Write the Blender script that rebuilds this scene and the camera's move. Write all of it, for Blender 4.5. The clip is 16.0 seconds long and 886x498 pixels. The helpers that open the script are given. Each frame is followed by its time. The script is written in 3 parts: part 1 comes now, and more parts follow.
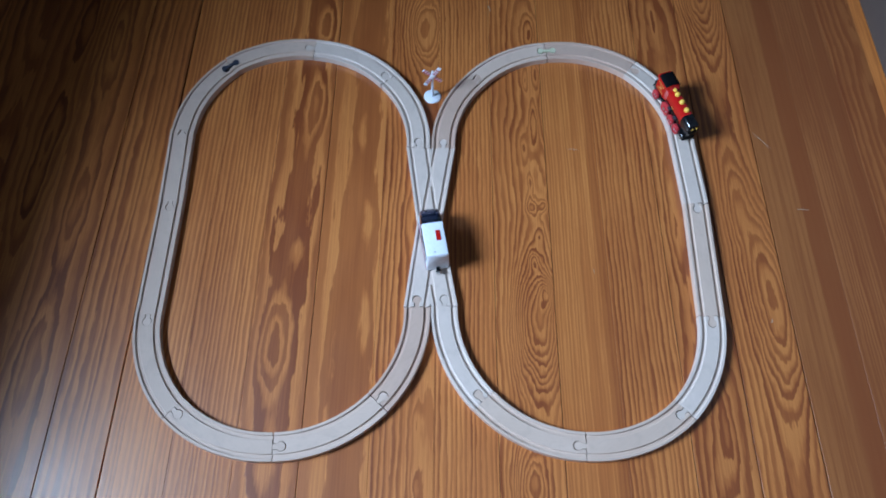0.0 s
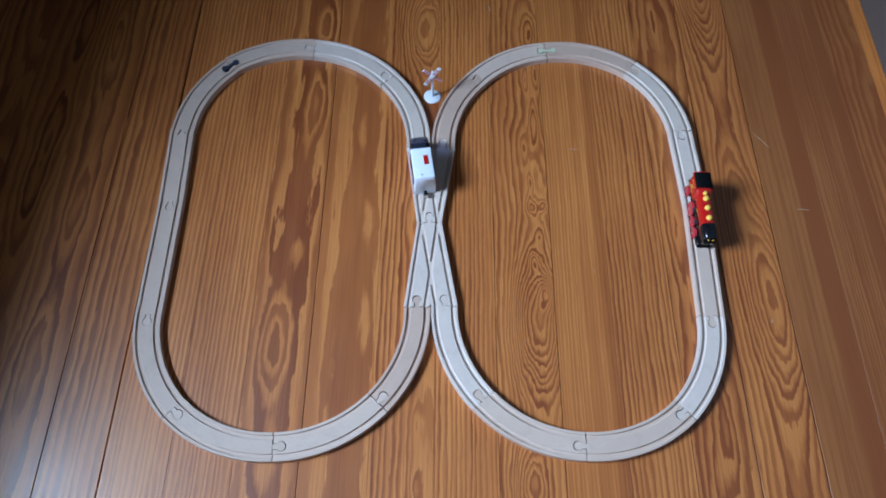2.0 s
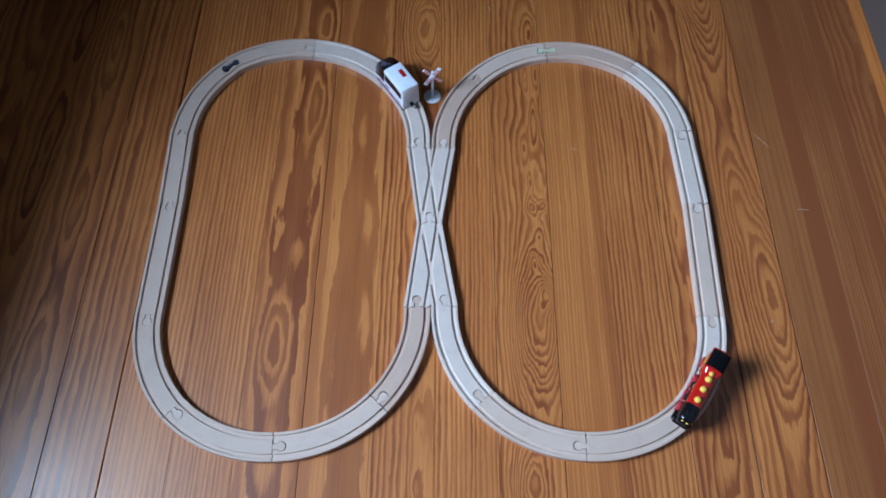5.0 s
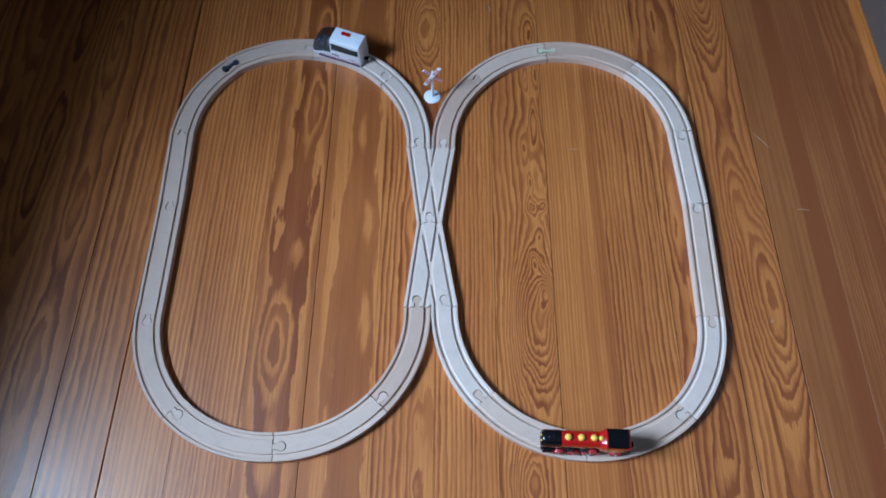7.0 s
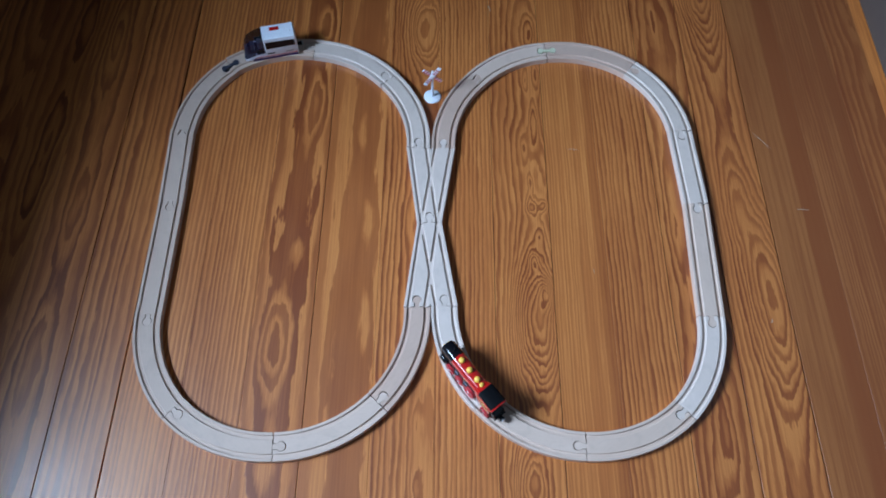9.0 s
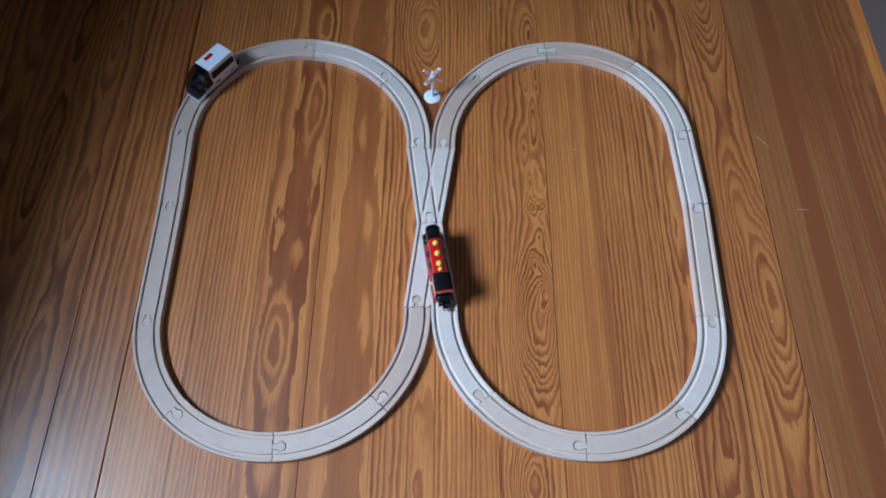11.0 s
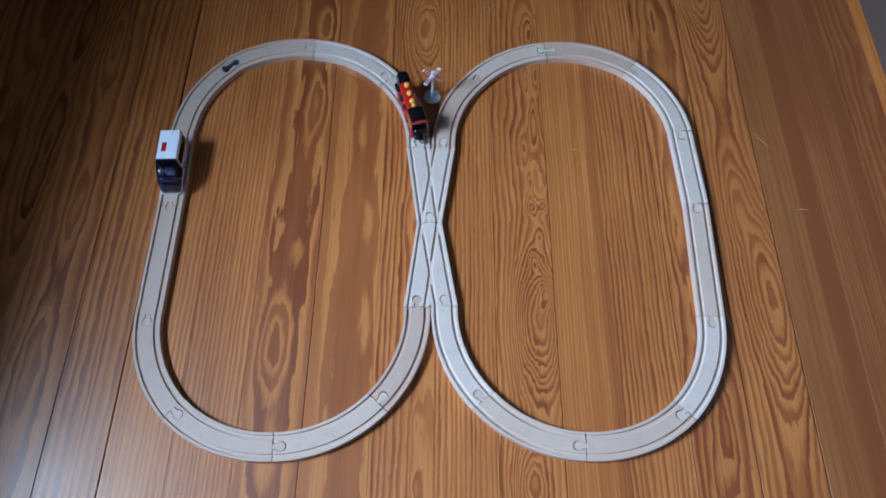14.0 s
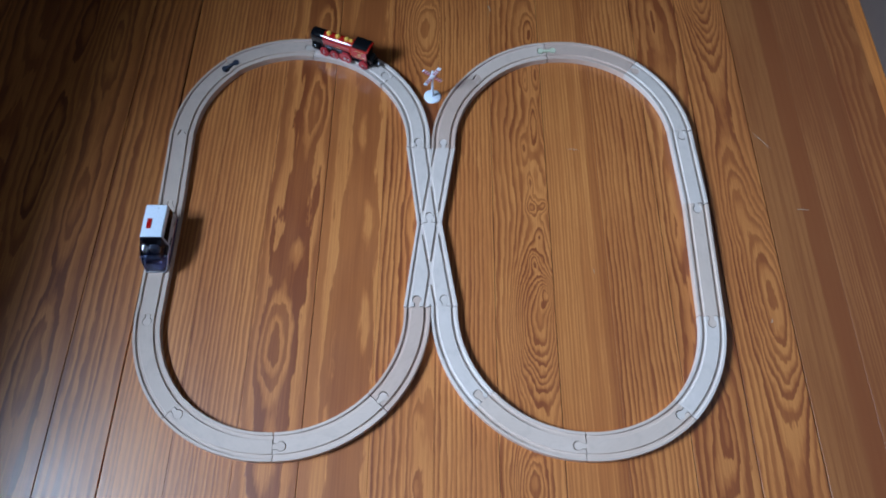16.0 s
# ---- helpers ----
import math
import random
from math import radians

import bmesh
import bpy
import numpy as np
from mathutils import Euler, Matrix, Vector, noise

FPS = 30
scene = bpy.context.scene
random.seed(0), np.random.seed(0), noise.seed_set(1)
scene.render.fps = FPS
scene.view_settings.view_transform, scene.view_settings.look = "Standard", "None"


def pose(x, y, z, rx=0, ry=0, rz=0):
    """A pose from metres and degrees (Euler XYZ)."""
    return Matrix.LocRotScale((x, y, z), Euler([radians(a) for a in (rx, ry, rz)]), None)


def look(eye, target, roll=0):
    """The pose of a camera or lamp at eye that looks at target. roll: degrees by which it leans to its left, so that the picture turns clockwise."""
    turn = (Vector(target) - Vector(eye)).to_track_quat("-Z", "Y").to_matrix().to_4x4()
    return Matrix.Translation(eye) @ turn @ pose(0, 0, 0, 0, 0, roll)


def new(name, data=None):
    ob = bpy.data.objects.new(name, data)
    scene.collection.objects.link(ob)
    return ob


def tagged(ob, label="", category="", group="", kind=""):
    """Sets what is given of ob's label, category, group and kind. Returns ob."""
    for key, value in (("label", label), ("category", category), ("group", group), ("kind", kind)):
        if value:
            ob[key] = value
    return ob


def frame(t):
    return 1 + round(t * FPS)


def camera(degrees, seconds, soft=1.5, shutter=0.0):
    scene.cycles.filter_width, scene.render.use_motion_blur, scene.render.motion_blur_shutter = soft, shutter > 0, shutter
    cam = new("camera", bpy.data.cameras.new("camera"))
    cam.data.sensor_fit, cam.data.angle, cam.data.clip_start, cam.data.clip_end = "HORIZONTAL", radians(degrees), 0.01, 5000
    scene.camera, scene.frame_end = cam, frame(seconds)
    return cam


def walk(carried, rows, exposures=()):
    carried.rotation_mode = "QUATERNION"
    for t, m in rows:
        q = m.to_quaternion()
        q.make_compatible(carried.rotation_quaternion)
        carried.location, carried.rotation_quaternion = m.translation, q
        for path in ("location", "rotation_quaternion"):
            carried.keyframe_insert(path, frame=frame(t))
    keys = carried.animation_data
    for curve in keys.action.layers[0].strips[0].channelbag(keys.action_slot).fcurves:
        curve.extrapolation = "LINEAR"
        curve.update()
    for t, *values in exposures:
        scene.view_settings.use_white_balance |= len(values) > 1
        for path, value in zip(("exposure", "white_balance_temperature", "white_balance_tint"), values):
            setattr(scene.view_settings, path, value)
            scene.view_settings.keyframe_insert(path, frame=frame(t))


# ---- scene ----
# ---- camera: it stands still above the floor ----
cam = camera(63.92, 16.0, soft=1.8)
EYE = pose(0.01252, -0.54825, 1.01264, 26.552, -0.810, 0.512)
walk(cam, [(0.0, EYE), (16.0, EYE)], exposures=[(0.0, 0.0, 6500, 10), (16.0, 0.0, 6500, 10)])

# ---- light: an overcast sky through one window in the wall on the west side ----
world = bpy.data.worlds.new("sky")
scene.world = world
world.use_nodes = True
sky = world.node_tree.nodes.new("ShaderNodeTexSky")
sky.sky_type, sky.sun_disc = "NISHITA", False
sky.sun_elevation, sky.sun_rotation = radians(40), radians(200)
back_node = world.node_tree.nodes["Background"]
world.node_tree.links.new(sky.outputs[0], back_node.inputs[0])
back_node.inputs[1].default_value = 0.08

WEST, EAST, SOUTH, NORTH, TOP = -1.02, 0.842, -3.2, 3.4, 2.6   # the room's inner faces
WIN_Y0, WIN_Y1, WIN_Z0, WIN_Z1 = -0.86, -0.055, 0.83, 1.97        # the window's opening
DEEP = 0.57                                                      # the unseen outer wall's thickness, made deep to shade the floor's west side

lamp = bpy.data.lights.new("window_light", "AREA")
lamp.shape, lamp.size, lamp.size_y = "RECTANGLE", WIN_Y1 - WIN_Y0 - 0.1, WIN_Z1 - WIN_Z0 - 0.1
lamp.energy, lamp.color = 203, (0.49, 0.70, 1.0)
lamp_ob = new("window_light", lamp)
lamp_ob.matrix_world = look((WEST - DEEP + 0.08, (WIN_Y0 + WIN_Y1) / 2, (WIN_Z0 + WIN_Z1) / 2),
                            (WEST + 1, (WIN_Y0 + WIN_Y1) / 2, (WIN_Z0 + WIN_Z1) / 2))


# ---- materials ----
class Nodes:
    """A small helper that writes node trees as expressions."""

    def __init__(self, name):
        self.mat = bpy.data.materials.new(name)
        self.mat.use_nodes = True
        self.tree = self.mat.node_tree
        self.bsdf = self.tree.nodes["Principled BSDF"]

    def put(self, value, socket):
        if isinstance(value, (int, float)):
            socket.default_value = value
        elif isinstance(value, tuple):
            socket.default_value = value if len(value) == len(socket.default_value) else (*value, 1)
        else:
            self.tree.links.new(value, socket)

    def node(self, kind, out=0, **ins):
        n = self.tree.nodes.new(kind)
        for key, value in ins.items():
            self.put(value, n.inputs[key])
        return n.outputs[out]

    def math(self, op, a, b=0.0):
        n = self.tree.nodes.new("ShaderNodeMath")
        n.operation = op
        self.put(a, n.inputs[0])
        self.put(b, n.inputs[1])
        return n.outputs[0]

    def coords(self, which="Object"):
        return self.tree.nodes.new("ShaderNodeTexCoord").outputs[which]

    def scaled(self, vec, scale, offset=(0, 0, 0)):
        n = self.tree.nodes.new("ShaderNodeMapping")
        self.put(vec, n.inputs["Vector"])
        n.inputs["Scale"].default_value = scale
        n.inputs["Location"].default_value = offset
        return n.outputs[0]

    def noise(self, vec, scale=1.0, detail=2.0, rough=0.5):
        n = self.tree.nodes.new("ShaderNodeTexNoise")
        self.put(vec, n.inputs["Vector"])
        n.inputs["Scale"].default_value = scale
        n.inputs["Detail"].default_value = detail
        n.inputs["Roughness"].default_value = rough
        return n.outputs["Fac"]

    def ramp(self, fac, stops):
        n = self.tree.nodes.new("ShaderNodeValToRGB")
        while len(n.color_ramp.elements) < len(stops):
            n.color_ramp.elements.new(0.5)
        for el, (at, col) in zip(n.color_ramp.elements, stops):
            el.position = at
            el.color = (*col, 1) if isinstance(col, tuple) else (col, col, col, 1)
        self.put(fac, n.inputs[0])
        return n.outputs[0]

    def mix(self, fac, a, b, how="MIX"):
        n = self.tree.nodes.new("ShaderNodeMix")
        n.data_type, n.blend_type = "RGBA", how
        self.put(fac, n.inputs[0])
        self.put(a, n.inputs[6])
        self.put(b, n.inputs[7])
        return n.outputs[2]

    def bump(self, height, strength, distance):
        n = self.tree.nodes.new("ShaderNodeBump")
        n.inputs["Strength"].default_value = strength
        n.inputs["Distance"].default_value = distance
        self.put(height, n.inputs["Height"])
        self.put(n.outputs[0], self.bsdf.inputs["Normal"])

    def set(self, **ins):
        for key, value in ins.items():
            self.put(value, self.bsdf.inputs[key.replace("_", " ")])
        return self.mat


def board_material(name, seed, middle=0.0, xc=0.0, d0=0.02, drift=0.03, freq=2.0, ring=0.006, phase=None, knots=(), streaks=(), contrast=1.0,
                   light=(0.464, 0.1397, 0.0347), dark=(0.232, 0.0523, 0.0134), wobble=0.004, late=0.54, uneven=1.7):
    """Varnished pine, flat-sawn: growth rings round a pith that lies d0 under the board at xc and wanders along it.
    knots: (x, y, half width, half length, rings) where the rings bulge and close; streaks: (x, half width, strength) of darker heartwood."""
    k = Nodes(name)
    p = k.coords()
    sep = k.tree.nodes.new("ShaderNodeSeparateXYZ")
    k.put(p, sep.inputs[0])
    x, y = sep.outputs[0], sep.outputs[1]
    wander = k.noise(k.scaled(p, (freq * 1.2, freq, 1), (seed * 3.7, seed * 1.3, seed)), 1.0, 2.0, 0.45)
    shiver = k.noise(k.scaled(p, (22, 5, 1), (seed, seed * 2.1, 0)), 1.0, 3.0, 0.55)
    depth = k.math("ADD", d0, k.math("MULTIPLY", k.math("SUBTRACT", wander, 0.5), 2 * drift))
    side = k.math("ADD", x, k.math("MULTIPLY", k.math("SUBTRACT", shiver, 0.5), 2 * wobble))
    across = k.math("SUBTRACT", side, xc)
    radius = k.math("SQRT", k.math("ADD", k.math("POWER", k.math("ABSOLUTE", across), 2.0), k.math("POWER", k.math("ABSOLUTE", depth), 2.0)))
    if knots:
        sway = k.noise(k.scaled(p, (60, 26, 1), (seed * 0.3, 0, seed)), 1.0, 2.0, 0.5)
        along = k.math("ADD", y, k.math("MULTIPLY", k.math("SUBTRACT", sway, 0.5), 0.03))
        near = k.math("ADD", side, k.math("MULTIPLY", k.math("SUBTRACT", sway, 0.5), 0.008))
    for kx, ky, wide, length, count in knots:
        u = k.math("POWER", k.math("ABSOLUTE", k.math("DIVIDE", k.math("SUBTRACT", near, kx - middle), wide)), 2.0)
        v = k.math("POWER", k.math("ABSOLUTE", k.math("DIVIDE", k.math("SUBTRACT", along, ky), length)), 2.0)
        bulge = k.math("EXPONENT", k.math("MULTIPLY", k.math("ADD", u, v), -1.0))
        radius = k.math("SUBTRACT", radius, k.math("MULTIPLY", bulge, count * ring))
    spread = k.tree.nodes.new("ShaderNodeTexNoise")
    spread.noise_dimensions = "1D"
    spread.inputs["Scale"].default_value, spread.inputs["Detail"].default_value = 0.28 / ring, 1.0
    k.put(k.math("ADD", radius, seed), spread.inputs["W"])
    tear = k.noise(k.scaled(p, (130, 16, 1), (0, seed, 0)), 1.0, 3.0, 0.62)
    radius = k.math("ADD", radius, k.math("MULTIPLY", k.math("SUBTRACT", spread.outputs["Fac"], 0.5), ring * uneven))
    radius = k.math("ADD", radius, k.math("MULTIPLY", k.math("SUBTRACT", tear, 0.5), min(ring, 0.012) * 0.8))
    rings = k.math("ADD", k.math("DIVIDE", radius, ring), 50.3 + seed if phase is None else 50 + phase - d0 / ring)
    part_of = k.math("FRACT", rings)
    year = k.tree.nodes.new("ShaderNodeTexWhiteNoise")
    year.noise_dimensions = "1D"
    k.put(k.math("FLOOR", rings), year.inputs["W"])
    band = k.ramp(part_of, [(0.0, 0.05), (late * 0.6, 0.10), (late, 0.50), (late + 0.12, 1.0), (0.93, 1.0), (1.0, 0.05)])
    strength = k.math("ADD", 0.52, k.math("MULTIPLY", year.outputs["Value"], 0.60))
    fade = k.noise(k.scaled(p, (26, 3.2, 1), (seed, seed * 0.7, 3)), 1.0, 2.0, 0.5)
    band = k.math("MULTIPLY", k.math("MULTIPLY", band, strength), k.ramp(fade, [(0.30, 0.55), (0.60, 1.0)]))
    fibre = k.noise(k.scaled(p, (420, 6, 1), (seed, 0, 0)), 1.0, 4.0, 0.70)
    cloud = k.noise(k.scaled(p, (9, 2.5, 1), (0, seed * 1.9, 0)), 1.0, 3.0, 0.55)
    tone = k.math("ADD", k.math("MULTIPLY", band, contrast), k.math("MULTIPLY", k.math("SUBTRACT", fibre, 0.5), 0.82))
    tone = k.math("ADD", tone, k.math("MULTIPLY", k.math("SUBTRACT", cloud, 0.5), 0.60))
    tone = k.math("ADD", tone, 0.08)
    for sx, wide, much in streaks:
        d = k.math("ABSOLUTE", k.math("DIVIDE", k.math("SUBTRACT", k.math("ADD", side, k.math("MULTIPLY", k.math("SUBTRACT", wander, 0.5), 0.02)), sx - middle), wide))
        tone = k.math("ADD", tone, k.math("MULTIPLY", k.ramp(d, [(0.0, 1.0), (0.75, 0.85), (1.0, 0.0)]), much))
    n = k.tree.nodes.new("ShaderNodeClamp")
    k.put(tone, n.inputs[0])
    tone = n.outputs[0]
    bright = (min(light[0] * 1.36, 0.75), light[1] * 1.60, light[2] * 1.66)
    colour = k.ramp(tone, [(0.0, bright), (0.26, light), (1.0, dark)])
    # pale worn flecks, small dents and dull spots in the varnish
    fleck = k.noise(k.scaled(p, (260, 110, 1), (seed, 3, 0)), 1.0, 2.0, 0.5)
    colour = k.mix(k.ramp(fleck, [(0.745, 0.0), (0.80, 0.30)]), colour, (0.55, 0.33, 0.17))
    scuff = k.noise(k.scaled(p, (30, 12, 1), (seed, seed, 0)), 1.0, 5.0, 0.7)
    rough = k.math("ADD", 0.33, k.math("MULTIPLY", scuff, 0.18))
    k.bump(k.math("ADD", k.math("MULTIPLY", tone, 0.5), k.math("MULTIPLY", cloud, 0.8)), 0.25, 0.0006)
    return k.set(Base_Color=colour, Roughness=rough, Coat_Weight=0.28, Coat_Roughness=0.24, Specular_IOR_Level=0.70, Specular_Tint=(1.0, 0.96, 0.88))


def beech_material(name, pale, grain, tint=0.22):
    """Bare sanded beech with short fine flecks along the piece."""
    k = Nodes(name)
    p = k.coords()
    info = k.tree.nodes.new("ShaderNodeObjectInfo").outputs["Random"]
    fleck = k.noise(k.scaled(p, (60, 600, 60)), 1.0, 2.0, 0.6)
    cloud = k.noise(k.scaled(p, (14, 40, 14)), 1.0, 3.0, 0.5)
    dirt = k.noise(k.scaled(p, (55, 55, 55), (4, 1, 0)), 1.0, 4.0, 0.65)
    f = k.math("ADD", k.math("MULTIPLY", fleck, 0.5), k.math("MULTIPLY", cloud, 0.6))
    f = k.math("ADD", f, k.math("MULTIPLY", k.math("SUBTRACT", info, 0.5), 0.5))
    colour = k.mix(k.ramp(f, [(0.25, 0.0), (0.85, 1.0)]), pale, grain)
    colour = k.mix(k.ramp(dirt, [(0.52, 0.0), (0.80, tint)]), colour, (0.25, 0.21, 0.18))
    k.bump(fleck, 0.15, 0.0003)
    return k.set(Base_Color=colour, Roughness=0.40, Specular_IOR_Level=0.55)


def plain_material(name, colour, rough=0.4, metal=0.0, coat=0.0, vary=0.12, scale=160.0, gloss=0.5):
    k = Nodes(name)
    p = k.coords()
    cloud = k.noise(p, scale, 3.0, 0.6)
    dark = tuple(c * (1 - vary) for c in colour)
    k.set(Base_Color=k.mix(cloud, colour, dark), Metallic=metal, Coat_Weight=coat, Coat_Roughness=0.08, Specular_IOR_Level=gloss,
          Roughness=k.math("ADD", rough - 0.04, k.math("MULTIPLY", k.noise(p, scale * 2.2, 2.0), 0.08)))
    return k.mat


BEECH = beech_material("pale_beech", (0.658, 0.493, 0.399), (0.583, 0.423, 0.334))
BEECH_WARM = beech_material("warm_beech", (0.611, 0.432, 0.343), (0.526, 0.357, 0.277))
BEECH_WHITE = beech_material("white_beech", (0.696, 0.564, 0.489), (0.630, 0.508, 0.432))
NAVY = plain_material("navy_plastic", (0.045, 0.052, 0.075), 0.45)
CLEAR = plain_material("pale_yellow_plastic", (0.62, 0.62, 0.44), 0.3)
WHITE = plain_material("white_plastic", (0.82, 0.87, 0.95), 0.28, coat=0.3, vary=0.04)
RED = plain_material("red_gloss", (0.50, 0.012, 0.010), 0.16, coat=1.0)
DEEP_RED = plain_material("red_wheel_plastic", (0.52, 0.035, 0.045), 0.35, coat=0.3)
BLACK = plain_material("black_gloss", (0.006, 0.006, 0.008), 0.18, coat=0.45, gloss=0.3)
MATT_BLACK = plain_material("matt_black", (0.005, 0.005, 0.006), 0.6, gloss=0.06)
YELLOW = plain_material("yellow_plastic", (0.95, 0.55, 0.085), 0.45, coat=0.08, vary=0.05)
TINTED = plain_material("smoked_plastic", (0.006, 0.007, 0.011), 0.2, coat=0.15, gloss=0.25)
GLASS = plain_material("smoked_clear_plastic", (0.17, 0.19, 0.28), 0.06, coat=1.0, vary=0.05)
GLASS.node_tree.nodes["Principled BSDF"].inputs["Transmission Weight"].default_value = 1.0
GLASS.node_tree.nodes["Principled BSDF"].inputs["IOR"].default_value = 1.03
PALE = plain_material("pale_grey_plastic", (0.45, 0.46, 0.50), 0.4)
SCRATCH = plain_material("bare_scratched_wood", (0.50, 0.38, 0.28), 0.7, scale=300.0)
CHROME = plain_material("dark_chrome", (0.045, 0.045, 0.055), 0.38, metal=0.6)
STEEL = plain_material("bright_steel", (0.60, 0.60, 0.62), 0.3, metal=1.0)
PURPLE = plain_material("purple_stripe", (0.050, 0.028, 0.11), 0.35)
GOLD = plain_material("worn_gold_print", (0.60, 0.30, 0.06), 0.4, vary=0.35, scale=400.0)
GREEN = plain_material("green_cabin", (0.03, 0.07, 0.055), 0.4)
GREY = plain_material("grey_print", (0.22, 0.22, 0.26), 0.4)
PLASTER = plain_material("wall_plaster", (0.065, 0.063, 0.060), 0.85, scale=14.0)
TRIM = plain_material("grey_brown_trim_paint", (0.085, 0.062, 0.052), 0.6, scale=25.0)
CEILING = plain_material("ceiling_paint", (0.08, 0.078, 0.076), 0.9, scale=10.0)
GAP = plain_material("dust_in_gaps", (0.012, 0.010, 0.010), 0.9, scale=60.0)
FRAME_PAINT = plain_material("window_paint", (0.70, 0.70, 0.68), 0.45, scale=30.0)


# ---- mesh helpers ----
def part(name, bm, material, parent=None, label="", smooth=False):
    """Links a bmesh as one mesh object, under a thing or a part if one is given."""
    me = bpy.data.meshes.new(name)
    bm.normal_update()
    bm.to_mesh(me)
    bm.free()
    me.materials.append(material)
    if smooth:
        for f in me.polygons:
            f.use_smooth = True
        me.set_sharp_from_angle(angle=radians(40))
    ob = new(name, me)
    if parent:
        ob.parent = parent
    if label:
        ob["label"] = label
    return ob


def box(x0, x1, y0, y1, z0, z1, bevel=0.0, segments=2, bm=None):
    made = bmesh.new()
    bmesh.ops.create_cube(made, size=1.0)
    for v in made.verts:
        v.co = Vector(((x0 + x1) / 2 + v.co.x * (x1 - x0), (y0 + y1) / 2 + v.co.y * (y1 - y0), (z0 + z1) / 2 + v.co.z * (z1 - z0)))
    if bevel:
        bmesh.ops.bevel(made, geom=made.edges[:], offset=bevel, segments=segments, affect="EDGES", profile=0.5)
    return join(bm, made) if bm else made


def join(a, b):
    """Adds bmesh b to bmesh a."""
    me = bpy.data.meshes.new("scratch")
    b.to_mesh(me)
    b.free()
    a.from_mesh(me)
    bpy.data.meshes.remove(me)
    return a


def turned(profile, m=None, n=24):
    """A lathe: (radius, height) pairs turned round z, closed at both ends."""
    bm = bmesh.new()
    rows = []
    for r, z in profile:
        rows.append([bm.verts.new((r * math.cos(2 * math.pi * i / n), r * math.sin(2 * math.pi * i / n), z)) for i in range(n)])
    for a, b in zip(rows, rows[1:]):
        for i in range(n):
            bm.faces.new((a[i], a[(i + 1) % n], b[(i + 1) % n], b[i]))
    bm.faces.new(rows[0][::-1])
    bm.faces.new(rows[-1])
    if m is not None:
        bmesh.ops.transform(bm, matrix=m, verts=bm.verts[:])
    return bm


def lofted(sections, cap=True):
    """A skin over closed sections with equal numbers of points."""
    bm = bmesh.new()
    rows = [[bm.verts.new(p) for p in s] for s in sections]
    n = len(rows[0])
    for a, b in zip(rows, rows[1:]):
        for i in range(n):
            bm.faces.new((a[i], a[(i + 1) % n], b[(i + 1) % n], b[i]))
    if cap:
        bm.faces.new(rows[0][::-1])
        bm.faces.new(rows[-1])
    bmesh.ops.recalc_face_normals(bm, faces=bm.faces[:])
    return bm


# ---- the room ----
floor = tagged(new("floor", None), "old varnished pine board floor with strong grain", "floor", kind="structure")

